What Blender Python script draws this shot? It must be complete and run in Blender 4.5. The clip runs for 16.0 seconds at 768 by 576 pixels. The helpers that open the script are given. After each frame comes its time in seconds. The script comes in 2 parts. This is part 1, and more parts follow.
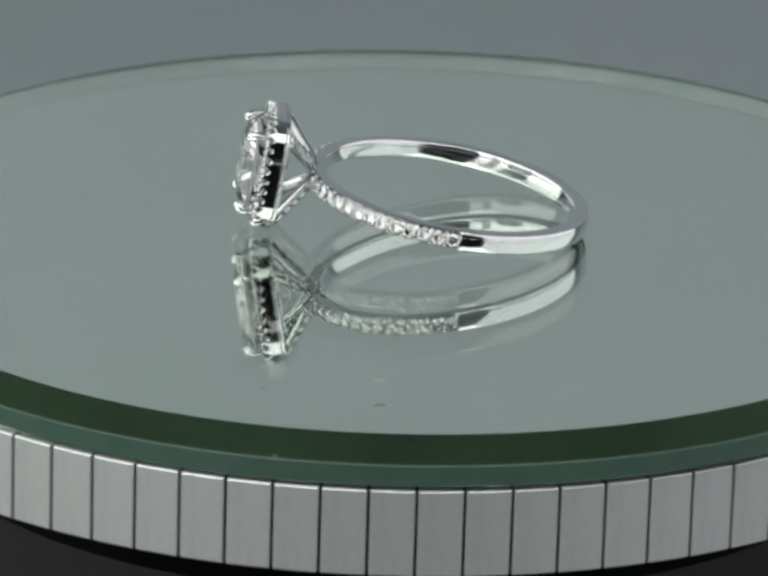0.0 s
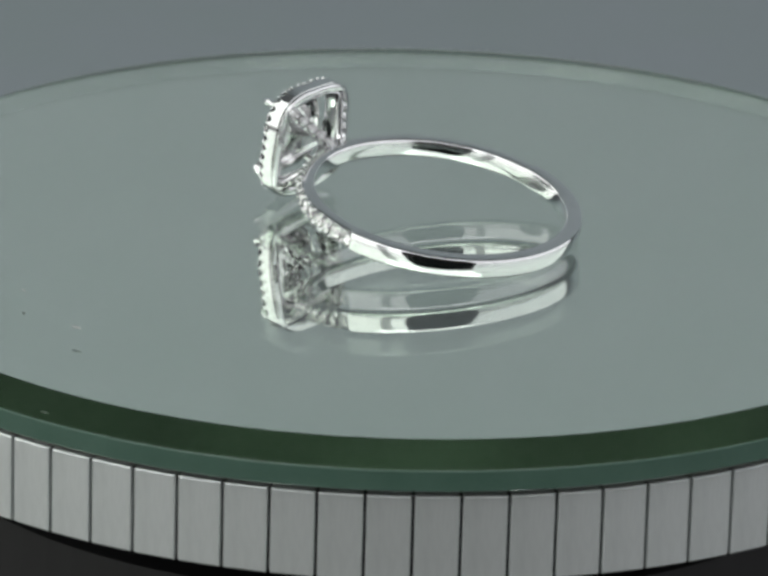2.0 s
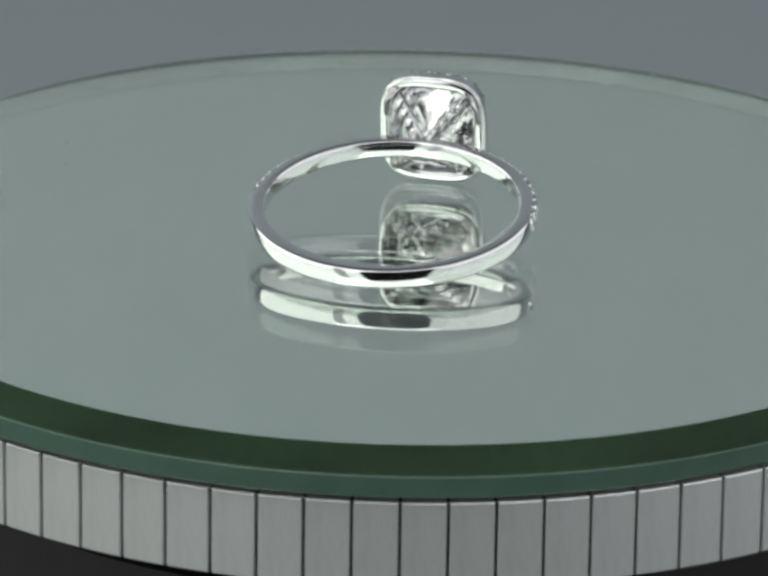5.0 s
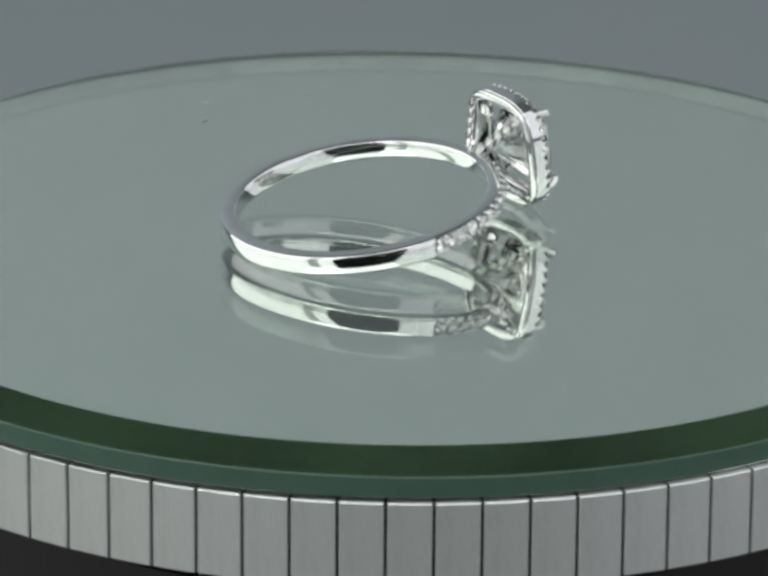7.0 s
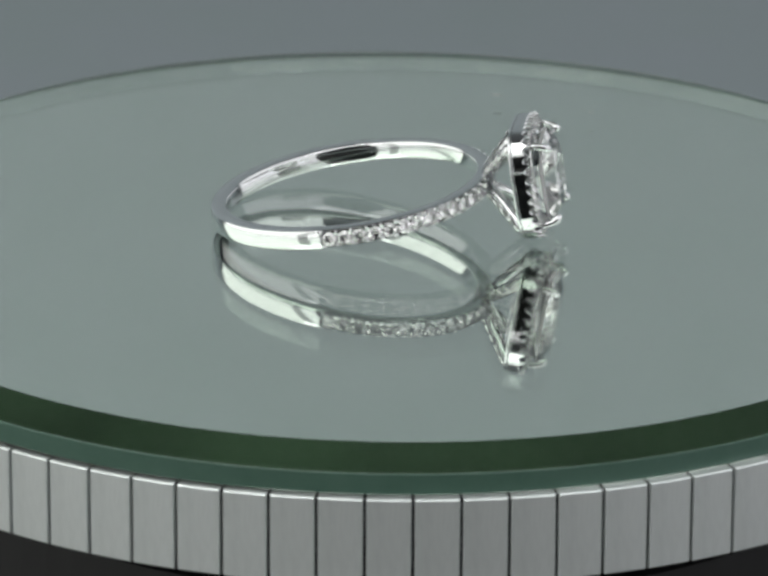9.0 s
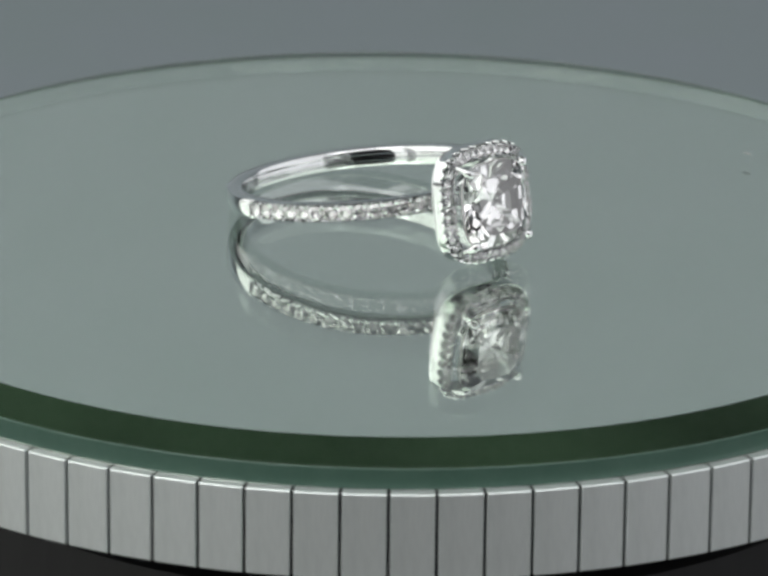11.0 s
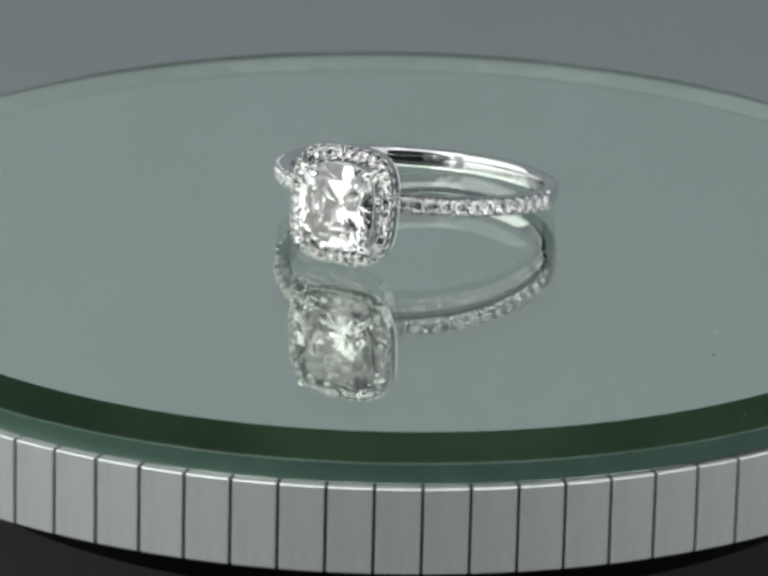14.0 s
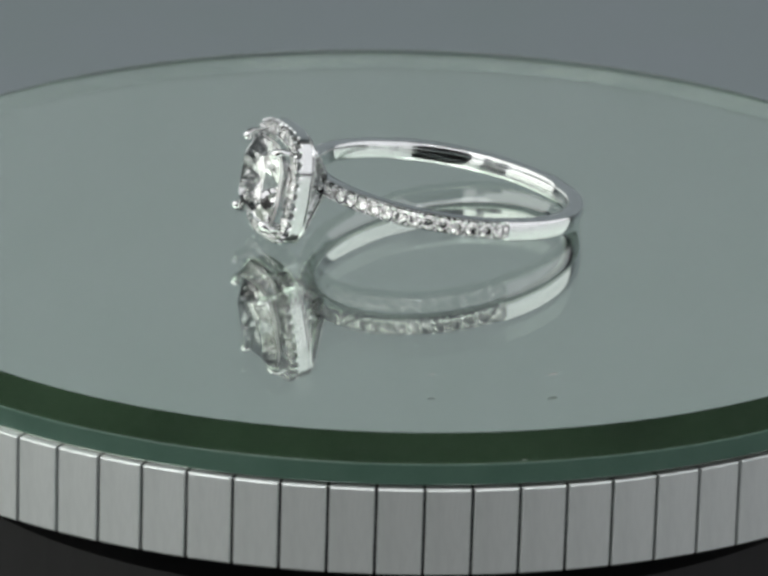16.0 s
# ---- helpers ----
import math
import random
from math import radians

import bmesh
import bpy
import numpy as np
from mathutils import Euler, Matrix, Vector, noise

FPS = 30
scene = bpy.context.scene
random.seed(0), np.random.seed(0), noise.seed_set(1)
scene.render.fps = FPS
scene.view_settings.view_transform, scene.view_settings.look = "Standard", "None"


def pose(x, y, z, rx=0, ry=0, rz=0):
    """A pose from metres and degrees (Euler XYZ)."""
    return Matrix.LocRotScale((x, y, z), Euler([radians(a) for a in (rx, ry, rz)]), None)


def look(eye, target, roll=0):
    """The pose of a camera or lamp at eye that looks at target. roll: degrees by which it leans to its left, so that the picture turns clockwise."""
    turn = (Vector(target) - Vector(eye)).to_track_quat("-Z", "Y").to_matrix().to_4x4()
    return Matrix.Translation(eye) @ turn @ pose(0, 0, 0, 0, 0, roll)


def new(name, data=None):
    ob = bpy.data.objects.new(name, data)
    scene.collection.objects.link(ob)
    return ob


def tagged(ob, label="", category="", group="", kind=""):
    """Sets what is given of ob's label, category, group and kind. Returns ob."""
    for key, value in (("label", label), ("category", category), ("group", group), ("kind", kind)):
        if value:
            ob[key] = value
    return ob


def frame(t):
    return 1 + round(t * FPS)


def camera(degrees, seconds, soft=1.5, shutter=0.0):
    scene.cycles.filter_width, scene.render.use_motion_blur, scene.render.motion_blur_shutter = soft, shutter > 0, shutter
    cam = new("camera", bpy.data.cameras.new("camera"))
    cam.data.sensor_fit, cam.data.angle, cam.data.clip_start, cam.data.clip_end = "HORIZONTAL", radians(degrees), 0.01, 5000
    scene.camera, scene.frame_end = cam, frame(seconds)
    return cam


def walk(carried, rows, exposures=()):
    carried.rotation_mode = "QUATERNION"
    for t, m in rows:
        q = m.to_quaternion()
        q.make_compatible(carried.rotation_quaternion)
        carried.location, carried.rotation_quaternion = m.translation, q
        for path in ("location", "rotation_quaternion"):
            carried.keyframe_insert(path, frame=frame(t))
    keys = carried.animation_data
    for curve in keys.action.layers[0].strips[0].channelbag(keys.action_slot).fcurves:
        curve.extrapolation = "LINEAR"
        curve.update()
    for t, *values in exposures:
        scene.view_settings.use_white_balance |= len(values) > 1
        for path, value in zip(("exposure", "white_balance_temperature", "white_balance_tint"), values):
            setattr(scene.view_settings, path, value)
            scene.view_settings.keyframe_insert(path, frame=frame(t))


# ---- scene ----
# Lengths of the small things are written in millimetres and scaled by MM.
MM = 0.001

# ---- camera ----
FOV = 7.7876
cam = camera(FOV, 16.0, soft=3.2)
CAM_EYE = (0.0, -0.36754, 0.13034)
CAM_POSE = Matrix.Translation(CAM_EYE) @ pose(0, 0, 0, 0, 0, 0.1596) @ pose(0, 0, 0, 90 - 20.1604, 0, 0) @ pose(0, 0, 0, 0, 0, 1.007)
cam.data.dof.use_dof, cam.data.dof.focus_distance, cam.data.dof.aperture_fstop = True, 0.378, 130
walk(cam, [(0.0, CAM_POSE), (16.0, CAM_POSE)], exposures=[(0.0, 0.0), (16.0, 0.0)])

# ---- turning of the platter: seconds, degrees about the vertical axis ----
TURN = [(0, 275.3997), (2, 232.8388), (4, 190.1239), (6.5, 137.0534), (9, 84.0344), (11.5, 30.8411), (13, -0.559), (14.5, -31.6438), (16, -62.8588)]
# the platter runs a little out of true, and the glass lies on it a little askew
PLATTER_TILT = pose(0, 0, 0, -0.694, 0.060, 0)
GLASS_TILT = pose(0, 0, 0, -0.324, -0.091, 0)


def turn_at(t):
    """Degrees of the platter at t seconds: a natural cubic through TURN."""
    ts = np.array([a for a, _ in TURN], float)
    ys = np.array([b for _, b in TURN], float)
    n, hs = len(ts), np.diff(ts)
    m, b = np.eye(n), np.zeros(n)
    for i in range(1, n - 1):
        m[i, i - 1], m[i, i], m[i, i + 1] = hs[i - 1], 2 * (hs[i - 1] + hs[i]), hs[i]
        b[i] = 3 * ((ys[i + 1] - ys[i]) / hs[i] - (ys[i] - ys[i - 1]) / hs[i - 1])
    c = np.linalg.solve(m, b)
    i = int(min(max(np.searchsorted(ts, t, side="right") - 1, 0), n - 2))
    x = t - ts[i]
    s = (ys[i + 1] - ys[i]) / hs[i] - hs[i] * (2 * c[i] + c[i + 1]) / 3
    return float(ys[i] + s * x + c[i] * x * x + (c[i + 1] - c[i]) / (3 * hs[i]) * x ** 3)


def platter_pose(t):
    return pose(0, 0, 0, 0, 0, turn_at(t)) @ PLATTER_TILT


def glass_pose(t):
    return pose(0, 0, 0, 0, 0, turn_at(t)) @ GLASS_TILT


# ---- light ----
world = bpy.data.worlds.new("studio")
scene.world = world
world.use_nodes = True
world.node_tree.nodes["Background"].inputs[0].default_value = (0.8, 0.9, 1.0, 1)
world.node_tree.nodes["Background"].inputs[1].default_value = 0.02


def area(name, eye, target, w, h, watts, colour):
    lamp = bpy.data.lights.new(name, "AREA")
    lamp.shape, lamp.size, lamp.size_y, lamp.energy, lamp.color = "RECTANGLE", w, h, watts, colour
    ob = new(name, lamp)
    ob.matrix_world = look(eye, target)
    return ob


SIDE = 3.65  # watts for each metre of the diffuser's length
area("softbox_light", (-0.413, 0.062, 0.27), (0.511, 0.446, 0.05), 0.77, 0.70, 0.77 * SIDE, (0.98, 1.0, 0.955))
area("softbox_edge_light", (-0.2503, -0.3293, 0.27), (0.6737, 0.0547, 0.05), 0.075, 0.70, 0.075 * SIDE * 0.33, (0.98, 1.0, 0.98))
area("strip_light", (-0.2114, -0.423, 0.27), (0.7126, -0.039, 0.05), 0.13, 0.70, 0.13 * SIDE, (0.98, 1.0, 0.97))
area("softbox_light", (0.389, 0.005, 0.27), (-0.535, 0.389, 0.05), 0.894, 0.70, 0.894 * SIDE * 0.63, (0.97, 0.98, 1.0))
area("top_light", (-0.06, -0.46, 0.68), (0.0, 0.0, 0.0), 0.90, 0.52, 2.6, (1.0, 1.0, 1.0))
# two unseen fill lamps, added to brighten the backdrop without showing in the ring
area("backdrop_fill", (-0.50, 0.33, 0.48), (-0.46, 0.70, 0.48), 0.30, 0.80, 1.15, (0.97, 1.0, 0.98))
area("backdrop_fill", (0.50, 0.33, 0.48), (0.46, 0.70, 0.48), 0.30, 0.80, 0.80, (0.97, 0.99, 1.0))

# ---- materials ----


def material(name, colour, rough, metal=0.0, **more):
    m = bpy.data.materials.new(name)
    m.use_nodes = True
    b = m.node_tree.nodes["Principled BSDF"]
    b.inputs["Base Color"].default_value = (*colour, 1)
    b.inputs["Roughness"].default_value = rough
    b.inputs["Metallic"].default_value = metal
    for key, value in more.items():
        b.inputs[key.replace("_", " ")].default_value = value
    return m


def varied(m, scale, low, high, bump=0.0, rough=None, stretch=(1, 1, 1)):
    """Noise at two sizes in the colour, and if wanted in the roughness and the relief."""
    nt = m.node_tree
    b = nt.nodes["Principled BSDF"]
    co = nt.nodes.new("ShaderNodeTexCoord")
    mp = nt.nodes.new("ShaderNodeMapping")
    mp.inputs["Scale"].default_value = stretch
    nt.links.new(co.outputs["Object"], mp.inputs[0])
    n1, n2 = nt.nodes.new("ShaderNodeTexNoise"), nt.nodes.new("ShaderNodeTexNoise")
    n1.inputs["Scale"].default_value, n2.inputs["Scale"].default_value = scale, scale * 9
    n1.inputs["Detail"].default_value = n2.inputs["Detail"].default_value = 4
    mix = nt.nodes.new("ShaderNodeMix")
    mix.inputs[0].default_value = 0.4
    ramp = nt.nodes.new("ShaderNodeValToRGB")
    ramp.color_ramp.elements[0].position, ramp.color_ramp.elements[1].position = 0.3, 0.7
    ramp.color_ramp.elements[0].color, ramp.color_ramp.elements[1].color = (*low, 1), (*high, 1)
    for n, k in ((n1, 2), (n2, 3)):
        nt.links.new(mp.outputs[0], n.inputs["Vector"])
        nt.links.new(n.outputs[0], mix.inputs[k])
    nt.links.new(mix.outputs[0], ramp.inputs[0])
    nt.links.new(ramp.outputs[0], b.inputs["Base Color"])
    if rough:
        mr = nt.nodes.new("ShaderNodeMapRange")
        mr.inputs["To Min"].default_value, mr.inputs["To Max"].default_value = rough
        nt.links.new(mix.outputs[0], mr.inputs[0])
        nt.links.new(mr.outputs[0], b.inputs["Roughness"])
    if bump:
        bp = nt.nodes.new("ShaderNodeBump")
        bp.inputs["Strength"].default_value, bp.inputs["Distance"].default_value = bump, 0.0001
        nt.links.new(mix.outputs[0], bp.inputs["Height"])
        nt.links.new(bp.outputs[0], b.inputs["Normal"])
    return m


PLATINUM = varied(material("polished_platinum", (0.86, 0.87, 0.88), 0.07, 1.0), 900, (0.66, 0.67, 0.675), (0.72, 0.73, 0.735), 0.02, (0.04, 0.10))
DIAMOND = material("diamond", (1, 1, 1), 0.0, 0.0, Transmission_Weight=1.0, IOR=2.42)

GIRDLE = material("ground_girdle", (1, 1, 1), 0.45, 0.0, Transmission_Weight=0.7, IOR=2.0)
MELEE = material("small_diamond", (1, 1, 1), 0.0, 0.0, Transmission_Weight=1.0, IOR=2.42)
GLASS = material("pale_glass", (0.97, 0.99, 0.975), 0.0, 0.0, Transmission_Weight=1.0, IOR=1.5)


def cloudy_glass(name, clear, body, amount):
    """Clear glass with a little green body colour in it."""
    m = material(name, clear, 0.0, 0.0, Transmission_Weight=1.0, IOR=1.5)
    nt = m.node_tree
    d, mix = nt.nodes.new("ShaderNodeBsdfDiffuse"), nt.nodes.new("ShaderNodeMixShader")
    n = nt.nodes.new("ShaderNodeTexNoise")
    n.inputs["Scale"].default_value = 60
    mr = nt.nodes.new("ShaderNodeMapRange")
    mr.inputs["From Min"].default_value, mr.inputs["From Max"].default_value = 0.3, 0.7
    mr.inputs["To Min"].default_value, mr.inputs["To Max"].default_value = amount * 0.6, amount * 1.5
    co = nt.nodes.new("ShaderNodeTexCoord")
    nt.links.new(co.outputs["Object"], n.inputs["Vector"])
    nt.links.new(n.outputs[0], mr.inputs[0])
    nt.links.new(mr.outputs[0], mix.inputs[0])
    d.inputs[0].default_value = (*body, 1)
    nt.links.new(nt.nodes["Principled BSDF"].outputs[0], mix.inputs[1])
    nt.links.new(d.outputs[0], mix.inputs[2])
    nt.links.new(mix.outputs[0], nt.nodes["Material Output"].inputs[0])
    return m


EDGE_GLASS = cloudy_glass("green_edge_glass", (0.97, 1.0, 0.985), (0.24, 0.47, 0.25), 0.074)
GROUND_EDGE = varied(material("ground_green_edge", (0.12, 0.26, 0.20), 0.3, 0.0, Transmission_Weight=0.55, IOR=1.5), 500, (0.10, 0.21, 0.155), (0.15, 0.28, 0.215), 0.05)
SILVERING = material("silvering", (0.86, 0.925, 0.855), 0.0, 1.0)
ALUMINIUM = varied(material("brushed_aluminium", (0.75, 0.77, 0.78), 0.38, 0.62), 600, (0.66, 0.70, 0.69), (0.78, 0.82, 0.81), 0.1, (0.32, 0.45), (1, 1, 0.15))
GROOVE = varied(material("dark_groove", (0.02, 0.022, 0.025), 0.5), 300, (0.015, 0.016, 0.018), (0.03, 0.032, 0.035))
DUST = varied(material('dust', (0.4, 0.4, 0.38), 0.9), 2000, (0.22, 0.24, 0.23), (0.4, 0.42, 0.40))
BLACK = varied(material("black_plastic", (0.012, 0.012, 0.013), 0.4), 200, (0.003, 0.003, 0.0035), (0.006, 0.006, 0.0065), 0.1, (0.35, 0.5))
TABLE = varied(material("dark_table", (0.02, 0.02, 0.02), 0.6), 40, (0.008, 0.008, 0.008), (0.016, 0.016, 0.016), 0.1, (0.5, 0.7))
PAPER = varied(material("grey_paper", (0.3, 0.33, 0.34), 0.8), 6, (0.285, 0.325, 0.337), (0.314, 0.345, 0.368), 0.05)
# darker than PAPER: the weaker light on the floor is put into the colour
DIMMED_SHEET = varied(material('dimmed_blue_grey_sheet', (0.24, 0.26, 0.28), 0.8), 7, (0.164, 0.199, 0.204), (0.178, 0.200, 0.226), 0.05)
# for the unseen walls: pale ones bounce light, the dark one blackens front reflections
PALE = varied(material("pale_wall", (0.5, 0.5, 0.5), 0.8), 5, (0.46, 0.47, 0.47), (0.54, 0.54, 0.55), 0.05)
WALL = varied(material("dark_wall", (0.05, 0.05, 0.05), 0.8), 5, (0.04, 0.042, 0.042), (0.06, 0.06, 0.062), 0.05)

# ---- mesh tools ----


def part(name, bm, mat, parent=None, label="", smooth=False):
    me = bpy.data.meshes.new(name)
    bmesh.ops.recalc_face_normals(bm, faces=bm.faces)
    bm.to_mesh(me)
    bm.free()
    for one in mat if isinstance(mat, (list, tuple)) else [mat]:
        me.materials.append(one)
    if smooth:
        for f in me.polygons:
            f.use_smooth = True
    ob = new(name, me)
    ob.parent = parent
    if label:
        tagged(ob, label)
    return ob


def twin(ob, m, parent):
    """Another object on the same mesh, at the pose m in its parent's space."""
    o = new(ob.name.split(".")[0], ob.data)
    o.parent = parent
    o.matrix_basis = m
    return o


def lathe(bm, profile, n, closed=True, mats=None):
    """Turns a profile of (radius, height) in millimetres about z."""
    rings = []
    for r, z in profile:
        if r < 1e-6:
            rings.append([bm.verts.new((0, 0, z * MM))] * n)
        else:
            rings.append([bm.verts.new((r * MM * math.cos(2 * math.pi * k / n), r * MM * math.sin(2 * math.pi * k / n), z * MM)) for k in range(n)])
    last = len(rings) if closed else len(rings) - 1
    for i in range(last):
        a, b = rings[i], rings[(i + 1) % len(rings)]
        for k in range(n):
            vs = [a[k], a[(k + 1) % n], b[(k + 1) % n], b[k]]
            vs = [v for j, v in enumerate(vs) if v not in vs[:j]]
            if len(vs) > 2:
                f = bm.faces.new(vs)
                if mats:
                    f.material_index = mats[i]
    return bm


def box(bm, x0, x1, y0, y1, z0, z1):
    vs = [bm.verts.new((x, y, z)) for z in (z0, z1) for y in (y0, y1) for x in (x0, x1)]
    for q in ((0, 2, 3, 1), (4, 5, 7, 6), (0, 1, 5, 4), (2, 6, 7, 3), (0, 4, 6, 2), (1, 3, 7, 5)):
        bm.faces.new([vs[k] for k in q])
    return bm


def loft(bm, loops, cap=True, ring=False):
    """Skins a row of loops of points (metres)."""
    vs = [[bm.verts.new(p) for p in loop] for loop in loops]
    n = len(vs[0])
    for i in range(len(vs) if ring else len(vs) - 1):
        a, b = vs[i], vs[(i + 1) % len(vs)]
        for k in range(n):
            bm.faces.new((a[k], a[(k + 1) % n], b[(k + 1) % n], b[k]))
    if cap and not ring:
        bm.faces.new(vs[0][::-1])
        bm.faces.new(vs[-1])
    return bm


# ---- setting: table, backdrop and dark room ----
bm = box(bmesh.new(), -1.2, 1.2, -1.2, 1.2, -0.06, -0.035)
tagged(part("table_top", bm, TABLE), "dark matt table top under the turntable", "table", kind="structure")
bm = bmesh.new()
prof = [(0.55 + 0.08 * math.sin(math.radians(a)), 0.0465 - 0.08 * math.cos(math.radians(a))) for a in range(0, 91, 10)] + [(0.63, 1.15)]
loft(bm, [[(-0.9, y, z) for y, z in prof] + [(-0.9, y + 0.004, z - 0.004) for y, z in prof[::-1]], [(0.9, y, z) for y, z in prof] + [(0.9, y + 0.004, z - 0.004) for y, z in prof[::-1]]])
tagged(part("backdrop", bm, PAPER), "plain blue-grey paper backdrop, out of focus", "backdrop", kind="structure")
# floor separate from the backdrop, so its dimness can come from the colour
bm = box(bmesh.new(), -0.9, 0.9, 0.075, 0.545, -0.0348, -0.0325)
tagged(part("floor_sheet", bm, DIMMED_SHEET), "blue-grey matt sheet behind the turntable, weaker light put into its colour", "floor", kind="structure")
# unseen walls added to close the room; south one dark to keep reflections black
for name, b in (("wall_north", (-1.2, 1.2, 1.2, 1.25, -0.06, 1.2)), ("wall_south", (-1.2, 1.2, -1.25, -1.2, -0.06, 1.2)), ("wall_west", (-1.25, -1.2, -1.2, 1.2, -0.06, 1.2)), ("wall_east", (1.2, 1.25, -1.2, 1.2, -0.06, 1.2)), ("ceiling", (-1.25, 1.25, -1.25, 1.25, 1.2, 1.25))):
    tagged(part(name, box(bmesh.new(), *b), WALL if name == "wall_south" else PALE), ("dark" if name == "wall_south" else "pale") + " unseen matt studio " + ("ceiling" if name == "ceiling" else "wall"), "ceiling" if name == "ceiling" else "wall", kind="structure")

# ---- turntable with its ribbed rim ----
CX, CY = -0.846, -0.219  # centre of the platter
GX, GY = -0.545, 0.367  # centre of the glass
R_FLAT, R_RIM, R_GLASS = 39.76, 42.08, 41.95
Z_BEVEL, Z_RIM, Z_LOW = -1.26, -2.98, -8.79
RIBS, RIB_PHASE = 87, 1.0946


def make_turntable():
    top = new("turntable")
    tagged(top, "round turntable with a rim of bright aluminium blocks", "turntable")
    bm = lathe(bmesh.new(), [(0, Z_RIM - 0.12), (41.68, Z_RIM - 0.12), (41.68, Z_LOW + 0.1), (30, Z_LOW + 0.1), (30, -10), (0, -10)], 190, closed=False)
    core = part("platter", bm, GROOVE, top, "dark platter showing as thin grooves")
    core.location = (CX * MM, CY * MM, 0)
    step = 2 * math.pi / RIBS
    half = step / 2 * 0.925
    bm = bmesh.new()
    prof = [(41.0, Z_LOW), (R_RIM - 0.12, Z_LOW), (R_RIM, Z_LOW + 0.12), (R_RIM, Z_RIM - 0.08), (R_RIM - 0.07, Z_RIM), (41.0, Z_RIM)]
    loops = []
    for a, inset in ((-half, 0.07), (-half + 0.0012, 0.0), (0, 0.0), (half - 0.0012, 0.0), (half, 0.07)):
        loops.append([((r - (inset if r > 41.5 else 0)) * MM * math.cos(a), (r - (inset if r > 41.5 else 0)) * MM * math.sin(a), z * MM) for r, z in prof])
    loft(bm, loops)
    rib = part("rim_block", bm, ALUMINIUM, top, "bright brushed aluminium block")
    for k in range(RIBS):
        m = pose(CX * MM, CY * MM, 0, 0, 0, RIB_PHASE + (k + 0.5) * 360 / RIBS)
        if k == 0:
            rib.matrix_basis = m
        else:
            twin(rib, m, top)
    return top


turntable = make_turntable()


def make_base():
    top = new("pedestal")
    tagged(top, "black round base under the turntable", "pedestal")
    part("drum", lathe(bmesh.new(), [(0, -12), (33, -12), (34.5, -13), (36, -31), (0, -31)], 96, closed=False), BLACK, top)
    part("collar", lathe(bmesh.new(), [(0, -10.1), (20, -10.1), (20.5, -10.5), (20.5, -11.9), (0, -11.9)], 96, closed=False), BLACK, top)
    part("foot", lathe(bmesh.new(), [(0, -31.05), (38, -31.05), (39, -32), (39, -34.9), (0, -34.9)], 96, closed=False), BLACK, top)
    return top


make_base()


def make_mirror():
    top = new("round_mirror")
    tagged(top, "round mirror with a sloping dark green glass edge", "mirror")
    prof = [(0, 0), (R_FLAT, 0), (R_GLASS - 0.05, Z_BEVEL), (R_GLASS, Z_BEVEL - 0.06), (R_GLASS, Z_RIM + 0.36), (R_GLASS - 0.06, Z_RIM + 0.30), (0, Z_RIM + 0.30)]
    g = part("glass", lathe(bmesh.new(), prof, 256, closed=False, mats=[0, 1, 2, 2, 1, 0]), [GLASS, EDGE_GLASS, GROUND_EDGE], top, "clear glass with a bevelled green edge")
    g.location = (GX * MM, GY * MM, 0)
    s = part("silvering", lathe(bmesh.new(), [(0, Z_RIM + 0.29), (R_GLASS - 0.1, Z_RIM + 0.29), (R_GLASS - 0.1, Z_RIM + 0.24), (0, Z_RIM + 0.24)], 190, closed=False), SILVERING, top, "mirror silvering under the glass")
    s.location = (GX * MM, GY * MM, 0)
    return top


mirror = make_mirror()


def make_dust():
    """Specks of dust scattered on the mirror."""
    bm = bmesh.new()
    rnd = random.Random(5)
    spots = [(30.56, 351.9, 0.16, 3.0), (29.57, 337.1, 0.10, 3.2), (29.9, 338.6, 0.06, 2.0), (28.44, 36.5, 0.06, 1.6), (41.06, 136.3, 0.05, 1.3), (39.95, 298.8, 0.05, 1.3), (41.80, 343.8, 0.07, 2.2)]
    spots += [(rnd.uniform(12, 37.5), rnd.uniform(0, 360), rnd.uniform(0.02, 0.05), rnd.uniform(1, 2.2)) for _ in range(34)]
    for r, a, size, long in spots:
        z = 0.012 + Z_BEVEL * max(r - R_FLAT, 0) / (R_GLASS - R_FLAT)
        c, s = math.cos(math.radians(a)), math.sin(math.radians(a))
        m = pose((GX + r * c) * MM, (GY + r * s) * MM, z * MM, 0, 0, a + 90 + rnd.uniform(-15, 15)) @ Matrix.Diagonal((long, 1, 0.25, 1))
        bmesh.ops.create_icosphere(bm, subdivisions=1, radius=size * MM, matrix=m)
    return tagged(part("dust", bm, DUST, mirror, "scattered pale dust specks"), kind="stuff")


make_dust()

# ---- the diamond ring ----
R_IN, R_OUT, HALF_W = 8.68, 9.92, 0.68
RING_POSE = pose(-0.00008, 0.00329, 0.00216, 0, 0, -2.2) @ pose(0, 0, 0, -9.3, 0, 0)
RING_AXIS = pose(0, 0.00045, 0)  # the ring turns about a point a little behind the middle


PAVE_END = {-1: 93.3, 1: 91.6}  # degrees from the head at which the stones end, on each side


def squircle(a, half, n=3.6):
    c, s = math.cos(a), math.sin(a)
    return (half * math.copysign(abs(c) ** (2 / n), c), half * math.copysign(abs(s) ** (2 / n), s))


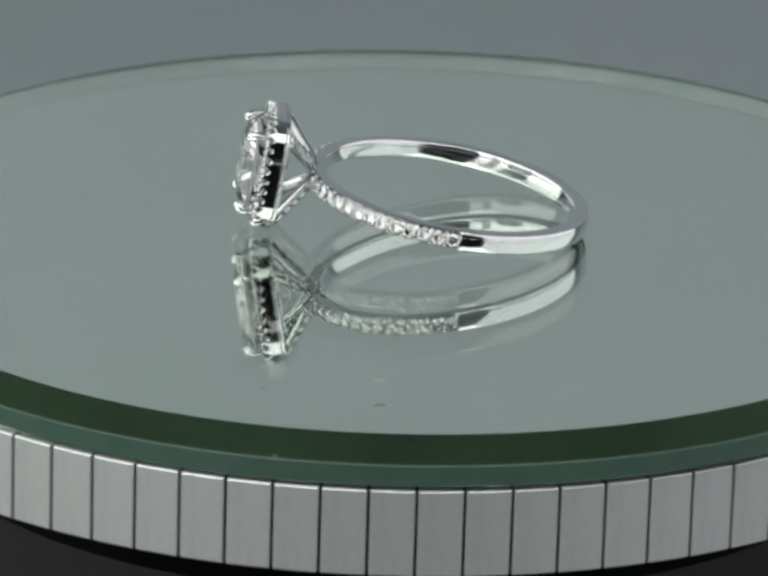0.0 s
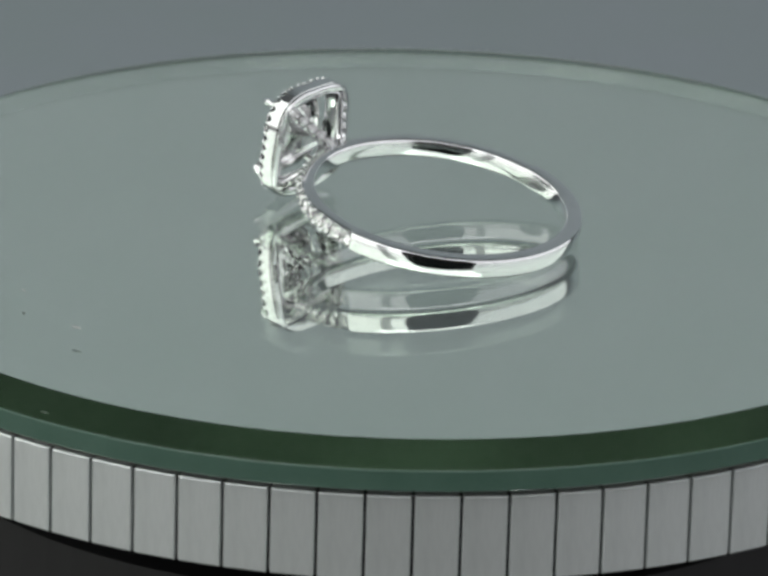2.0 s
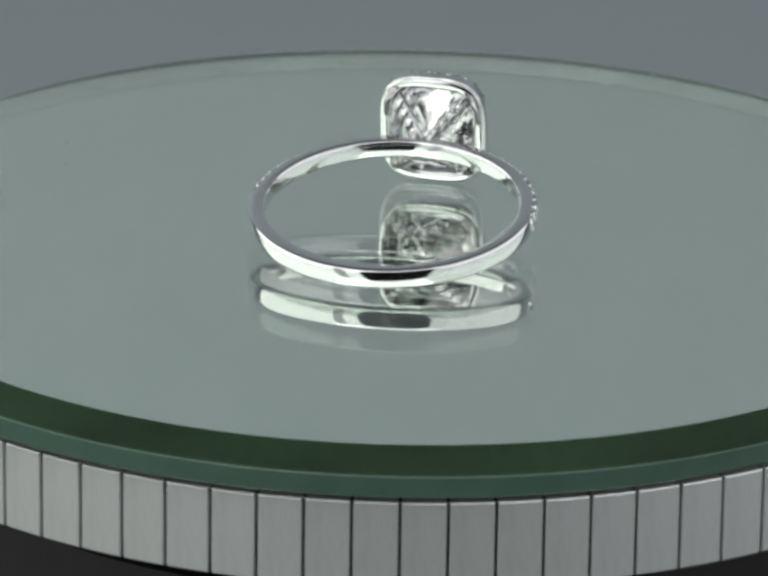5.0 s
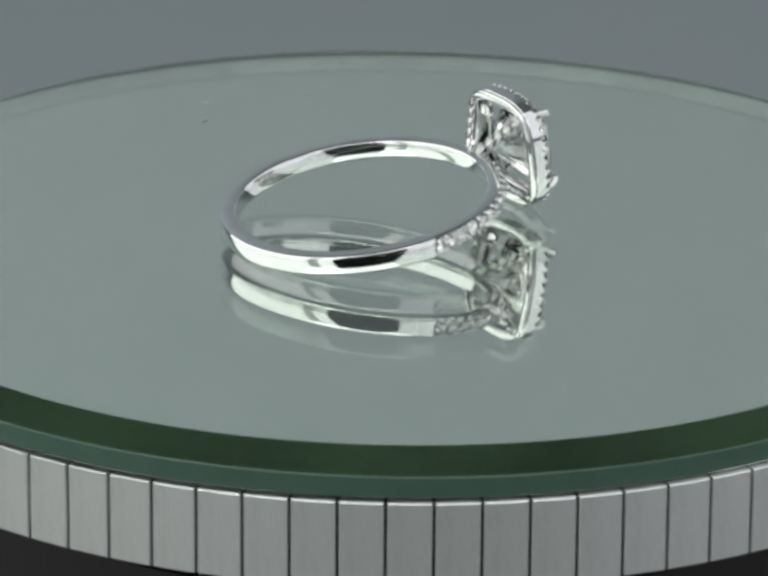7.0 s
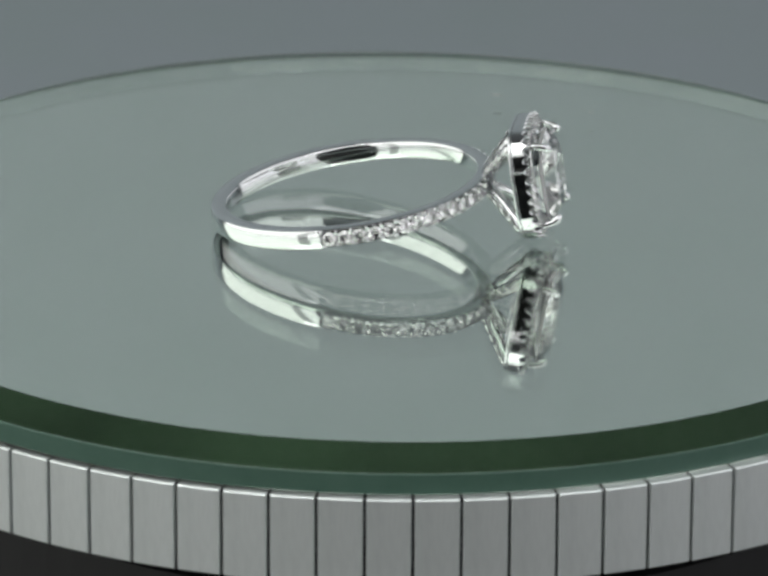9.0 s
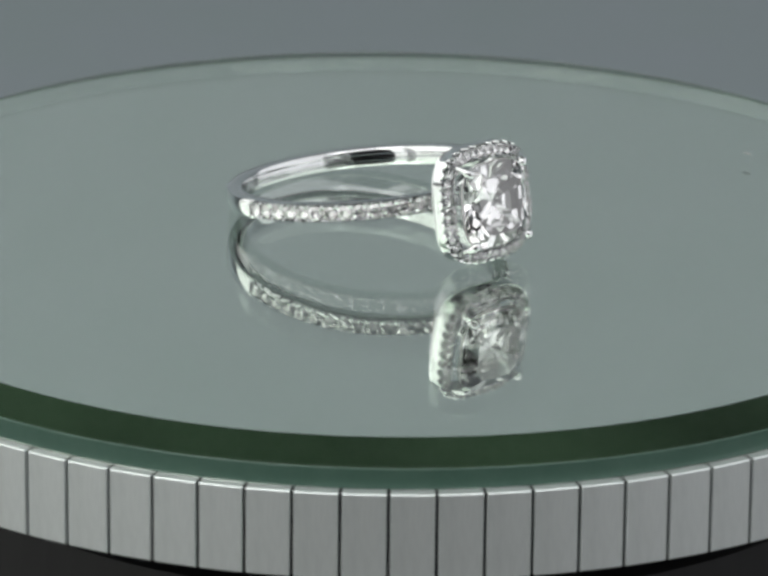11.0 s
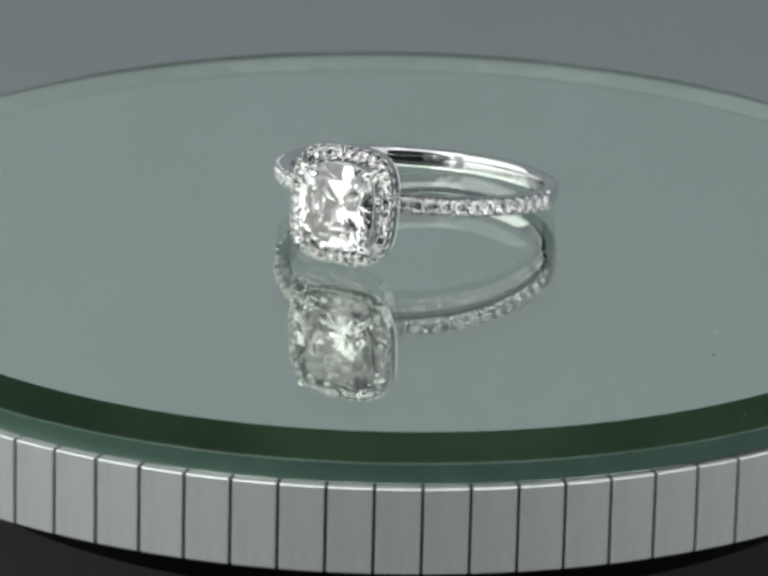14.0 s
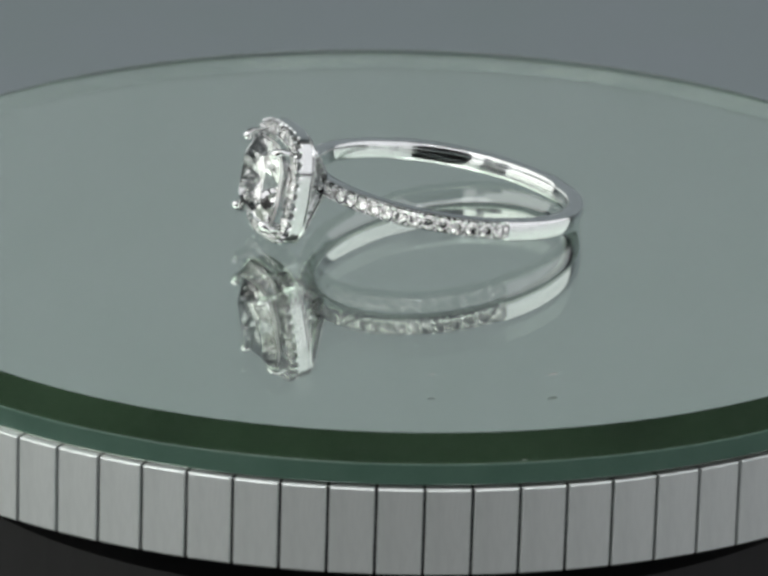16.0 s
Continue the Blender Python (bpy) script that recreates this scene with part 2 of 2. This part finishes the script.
def even_squircle(count, half, n=3.6, shift=0.0):
    """Points evenly spaced along a cushion outline, with the outward angle at each."""
    pts = [squircle(2 * math.pi * k / 1440, half, n) for k in range(1440)]
    d = [0]
    for k in range(1440):
        p, q = pts[k], pts[(k + 1) % 1440]
        d.append(d[-1] + math.hypot(q[0] - p[0], q[1] - p[1]))
    out, k = [], 0
    for i in range(count):
        s = (i + shift) / count * d[-1]
        while d[k + 1] < s:
            k += 1
        p, q = pts[k % 1440], pts[(k + 3) % 1440]
        out.append((p[0], p[1], math.atan2(-(q[0] - p[0]), q[1] - p[1])))
    return out


def cut_stone(half, table, crown, depth, n=2.0, girdle=0.04, mains=8, tiers=0, uneven=0.0):
    """A brilliant cut by planes from a cushion-shaped prism, girdle at z 0, table towards +z. Millimetres; n is 2 for round.
    tiers: rows of extra facets between girdle and culet; uneven: radians by which the facets below the girdle lean at random."""
    rnd = random.Random(3)
    outline = [squircle(2 * math.pi * k / 64, half, n) for k in range(64)]
    reach = lambda a: max(x * math.cos(a) + y * math.sin(a) for x, y in outline)
    bm = bmesh.new()
    rough = [[bm.verts.new((x, y, z)) for x, y in outline] for z in (-depth * 1.4, crown * 1.4)]
    bm.faces.new(rough[0][::-1])
    bm.faces.new(rough[1])
    for k in range(64):
        j = (k + 1) % 64
        bm.faces.new((rough[0][k], rough[0][j], rough[1][j], rough[1][k]))

    def cut(a, steep, far, z):
        """Takes away what lies outside a plane that leans by steep, at the distance far from the axis at the height z."""
        up = 1 if z >= 0 else -1
        no = Vector((math.cos(a) * math.sin(steep), math.sin(a) * math.sin(steep), up * math.cos(steep)))
        co = Vector((math.cos(a) * far, math.sin(a) * far, z))
        geom = bm.verts[:] + bm.edges[:] + bm.faces[:]
        done = bmesh.ops.bisect_plane(bm, geom=geom, dist=1e-5, plane_co=co, plane_no=no, clear_outer=True)
        edges = [e for e in done["geom_cut"] if isinstance(e, bmesh.types.BMEdge) and e.is_boundary]
        if len(edges) > 2:
            bmesh.ops.holes_fill(bm, edges=edges)

    g = girdle * half
    cut(0, 0, 0, crown)
    for k in range(mains):
        a = 2 * math.pi * k / mains
        far = reach(a)
        wide = table * far / half
        lean = math.atan2(crown - g, far - wide)
        cut(a, lean, far, g)
        cut(a, math.atan2(depth - g, far) + rnd.uniform(-uneven, uneven) * 0.4, far, -g)
        star = a + math.pi / mains
        cut(star, lean * 0.62, table * reach(star) / half * 1.02, crown)
        for side in (-0.5, 0.5):
            b = a + side * math.pi / mains
            far_b = reach(b)
            cut(b, lean * 1.13, far_b, g)
            cut(b, math.atan2(depth - g, far_b) * 1.05 + rnd.uniform(-uneven, uneven), far_b, -g)
        for row in range(tiers):
            for side in (0.25, 0.75) if row % 2 else (0.0, 0.5):
                b = a + (side * 2 + rnd.uniform(-0.12, 0.12)) * math.pi / mains
                share = 0.82 - 0.24 * row
                steep = math.atan2(depth, reach(b)) * (1.09 - 0.085 * row) + rnd.uniform(-uneven, uneven)
                cut(b, steep, reach(b) * share, -(depth - g) * (1 - share) * 0.985 - g)
    for f in bm.faces:
        f.normal_update()
        f.material_index = 1 if abs(f.normal.z) < 0.02 else 0
    bmesh.ops.scale(bm, vec=(MM, MM, MM), verts=bm.verts)
    return bm


def bead(bm, r, sub=2):
    bmesh.ops.create_icosphere(bm, subdivisions=sub, radius=r * MM)
    return bm


def tube(bm, pts, radii, n=10):
    """A round bar through points (millimetres) with a radius at each."""
    loops = []
    for i, p in enumerate(pts):
        a, b = Vector(pts[max(i - 1, 0)]), Vector(pts[min(i + 1, len(pts) - 1)])
        q = (b - a).to_track_quat("Z", "X").to_matrix()
        loops.append([(Vector(p) + q @ Vector((radii[i] * math.cos(2 * math.pi * k / n), radii[i] * math.sin(2 * math.pi * k / n), 0))) * MM for k in range(n)])
    return loft(bm, loops)


# head frame inside the ring: x across, y up along the finger axis, z out of the band
HEAD = Matrix(((1, 0, 0, 0), (0, 0, -1, 0), (0, 1, 0, 0), (0, 0, 0, 1)))
TALL = 1.07
HALO, HALO_ROUND, HALO_STONES = 3.78, 3.3, 38
LIFT = 0.25  # the head stands this much further out


def make_ring():
    top = new("diamond_ring")
    tagged(top, "polished platinum halo ring with a cushion-cut diamond and paved band", "ring")
    # band: the paved shoulders are cut lower so that the stones sit in them
    bm = bmesh.new()
    loops = []
    for k in range(360):
        a = 360 * k / 360
        off = (a + 90 + 180) % 360 - 180
        paved = 1 if -PAVE_END[-1] < off < PAVE_END[1] else 0
        hw = HALF_W - 0.04 * paved
        c, s = math.cos(math.radians(a)), math.sin(math.radians(a))
        # a gently domed outside and a comfort-fit inside, with softened edges
        seat = {0.15: 0.60, 0.45: 0.52, 0.7: 0.40, 0.93: 0.29, 1: 0.35}  # the hollow in which the stones sit
        dome = {u: 0.11 * u * u + (0.05 if u == 1 else 0) for u in seat}
        outer = [(R_OUT - (seat if paved else dome)[abs(u)], hw * u) for u in (-1, -0.93, -0.7, -0.45, -0.15, 0.15, 0.45, 0.7, 0.93, 1)]
        inner = [(R_IN + 0.10 * u * u + (0.05 if abs(u) == 1 else 0), hw * u) for u in (1, 0.9, 0.65, 0.35, 0, -0.35, -0.65, -0.9, -1)]
        prof = outer + inner
        loops.append([(r * c * MM, r * s * MM, z * MM) for r, z in prof])
    loft(bm, loops, ring=True)
    band = part("band", bm, PLATINUM, top, "polished platinum band", smooth=True)
    md = band.modifiers.new("edges", "EDGE_SPLIT")
    md.split_angle = radians(55)
    # stones of the shoulders
    stone = part("pave_diamond", cut_stone(0.50, 0.28, 0.155, 0.43), [MELEE, MELEE], top, "small round brilliant diamond")
    grain = part("setting_bead", bead(bmesh.new(), 0.125), PLATINUM, top, "tiny platinum bead", smooth=True)
    first, firstb = True, True
    count = 14
    for side in (-1, 1):
        for k in range(count + 1):
            step = (PAVE_END[side] - 2.9 - 11.5) / (count - 1)
            a = -90 + side * (11.5 + step * k)
            m = pose(0, 0, 0, 0, 0, a) @ pose((R_OUT - 0.10) * MM, 0, 0, random.uniform(-7, 7), 90 + random.uniform(-7, 7), 0) @ pose(0, 0, 0, 0, 0, random.uniform(0, 45))
            if k < count:
                if first:
                    stone.matrix_basis, first = m, False
                else:
                    twin(stone, m, top)
            for z in (-0.47, 0.47):
                mb = pose(0, 0, 0, 0, 0, a - side * step / 2) @ pose((R_OUT - 0.24) * MM, 0, z * MM) @ Matrix.Diagonal((1.45, 1, 1, 1))
                if firstb:
                    grain.matrix_basis, firstb = mb, False
                else:
                    twin(grain, mb, top)
    # halo: a cushion frame with an open back and a rolled rear rail
    bm = bmesh.new()
    loops = []
    for k, (x, y, a) in enumerate(even_squircle(HALO_STONES * 10, HALO, HALO_ROUND)):
        n = Vector((math.cos(a), math.sin(a), 0))
        dip = 0.44 * abs(math.cos(math.pi * k / 10)) ** 0.8  # the wall is cut down in a round under each stone
        loops.append([HEAD @ ((Vector((x, y * TALL, z + LIFT)) - n * d) * MM) for d, z in ((0.05, 11.74), (0.0, 11.79), (0.0, 12.90 - dip), (0.06, 12.96 - dip), (0.22, 12.90 - dip), (0.5, 12.52), (1.10, 12.52), (1.16, 12.45), (0.95, 12.2), (0.74, 11.74))])
    loft(bm, loops, ring=True)
    halo = part("halo_frame", bm, PLATINUM, top, "polished cushion-shaped platinum halo frame", smooth=True)
    md = halo.modifiers.new("edges", "EDGE_SPLIT")
    md.split_angle = radians(35)
    bm = bmesh.new()
    loops = []
    for x, y, a in even_squircle(160, HALO, HALO_ROUND):
        n = Vector((math.cos(a), math.sin(a), 0))
        loops.append([HEAD @ ((Vector((x, y * TALL, 11.60 + LIFT + 0.16 * math.sin(math.radians(u)))) - n * (0.39 - 0.38 * math.cos(math.radians(u)))) * MM) for u in range(0, 360, 36)])
    loft(bm, loops, ring=True)
    part("rear_rail", bm, PLATINUM, top, "rounded platinum rail behind the halo", smooth=True)
    for x, y, a in even_squircle(HALO_STONES, HALO - 0.45, HALO_ROUND):
        twin(stone, HEAD @ pose(x * MM, y * TALL * MM, (12.98 + LIFT) * MM, 0, 0, math.degrees(a)) @ pose(0, 0, 0, random.uniform(-13, 13), 12 + random.uniform(-13, 13), random.uniform(0, 45)) @ Matrix.Scale(0.77, 4), top)
    for half, z in ((HALO - 0.14, 12.86), (HALO - 0.84, 12.95)):
        for x, y, a in even_squircle(HALO_STONES, half, HALO_ROUND, shift=0.5):
            twin(grain, HEAD @ pose(x * MM, y * TALL * MM, (z + LIFT) * MM) @ Matrix.Diagonal((0.72, 0.72, 1.2, 1)), top)
    # centre stone
    g = cut_stone(2.84, 1.90, 0.88, 2.605, n=3.4, girdle=0.06, tiers=3, uneven=0.045)
    centre = part("centre_diamond", g, [DIAMOND, GIRDLE], top, "cushion-cut clear diamond")
    centre.matrix_basis = HEAD @ pose(0, 0, (13.46 + LIFT) * MM) @ Matrix.Diagonal((0.96, 1.03, 1, 1))
    # claws and the paved arms of the basket
    for sx in (-1, 1):
        for sy in (-1, 1):
            pts = [(2.56 * sx, 2.80 * sy, 12.0), (2.56 * sx, 2.80 * sy, 13.2), (2.50 * sx, 2.74 * sy, 13.72), (2.36 * sx, 2.58 * sy, 14.00), (2.18 * sx, 2.40 * sy, 14.14), (2.06 * sx, 2.28 * sy, 14.16)]
            pts = [(x, y, z + LIFT) for x, y, z in pts]
            bm = tube(bmesh.new(), pts, [0.25, 0.25, 0.28, 0.35, 0.33, 0.14])
            bmesh.ops.transform(bm, matrix=HEAD, verts=bm.verts)
            part("claw", bm, PLATINUM, top, "rounded platinum claw", smooth=True)
            p0, p1 = Vector((2.80 * sx, 2.95 * sy, 11.8 + LIFT)), Vector((0.30 * sx, 0.42 * sy, 9.55))
            mids = [p0.lerp(p1, k / 6) for k in range(7)]
            bm = tube(bmesh.new(), [tuple(p) for p in mids], [0.36, 0.40, 0.40, 0.40, 0.40, 0.40, 0.36])
            bmesh.ops.transform(bm, matrix=HEAD, verts=bm.verts)
            arm = part("basket_arm", bm, PLATINUM, top, "slanting platinum basket arm set with diamonds", smooth=True)
            way = (p1 - p0).normalized()
            out = Vector((sx, sy, 0)).normalized()
            out = (out - way * out.dot(way)).normalized()
            out = -out if out.z > 0 else out
            for k in range(5):
                p = p0.lerp(p1, (k + 0.6) / 5.4) + out * 0.38
                q = out.to_track_quat("Z", "Y").to_matrix().to_4x4()
                o = twin(stone, HEAD @ Matrix.Translation(p * MM) @ q @ Matrix.Scale(0.92, 4), arm)
    return top


ring = make_ring()


def motions():
    times = [round(0.25 * k, 2) for k in range(65)]
    walk(turntable, [(t, platter_pose(t)) for t in times])
    walk(mirror, [(t, glass_pose(t)) for t in times])
    walk(ring, [(t, RING_AXIS @ glass_pose(t) @ RING_POSE) for t in times])


motions()
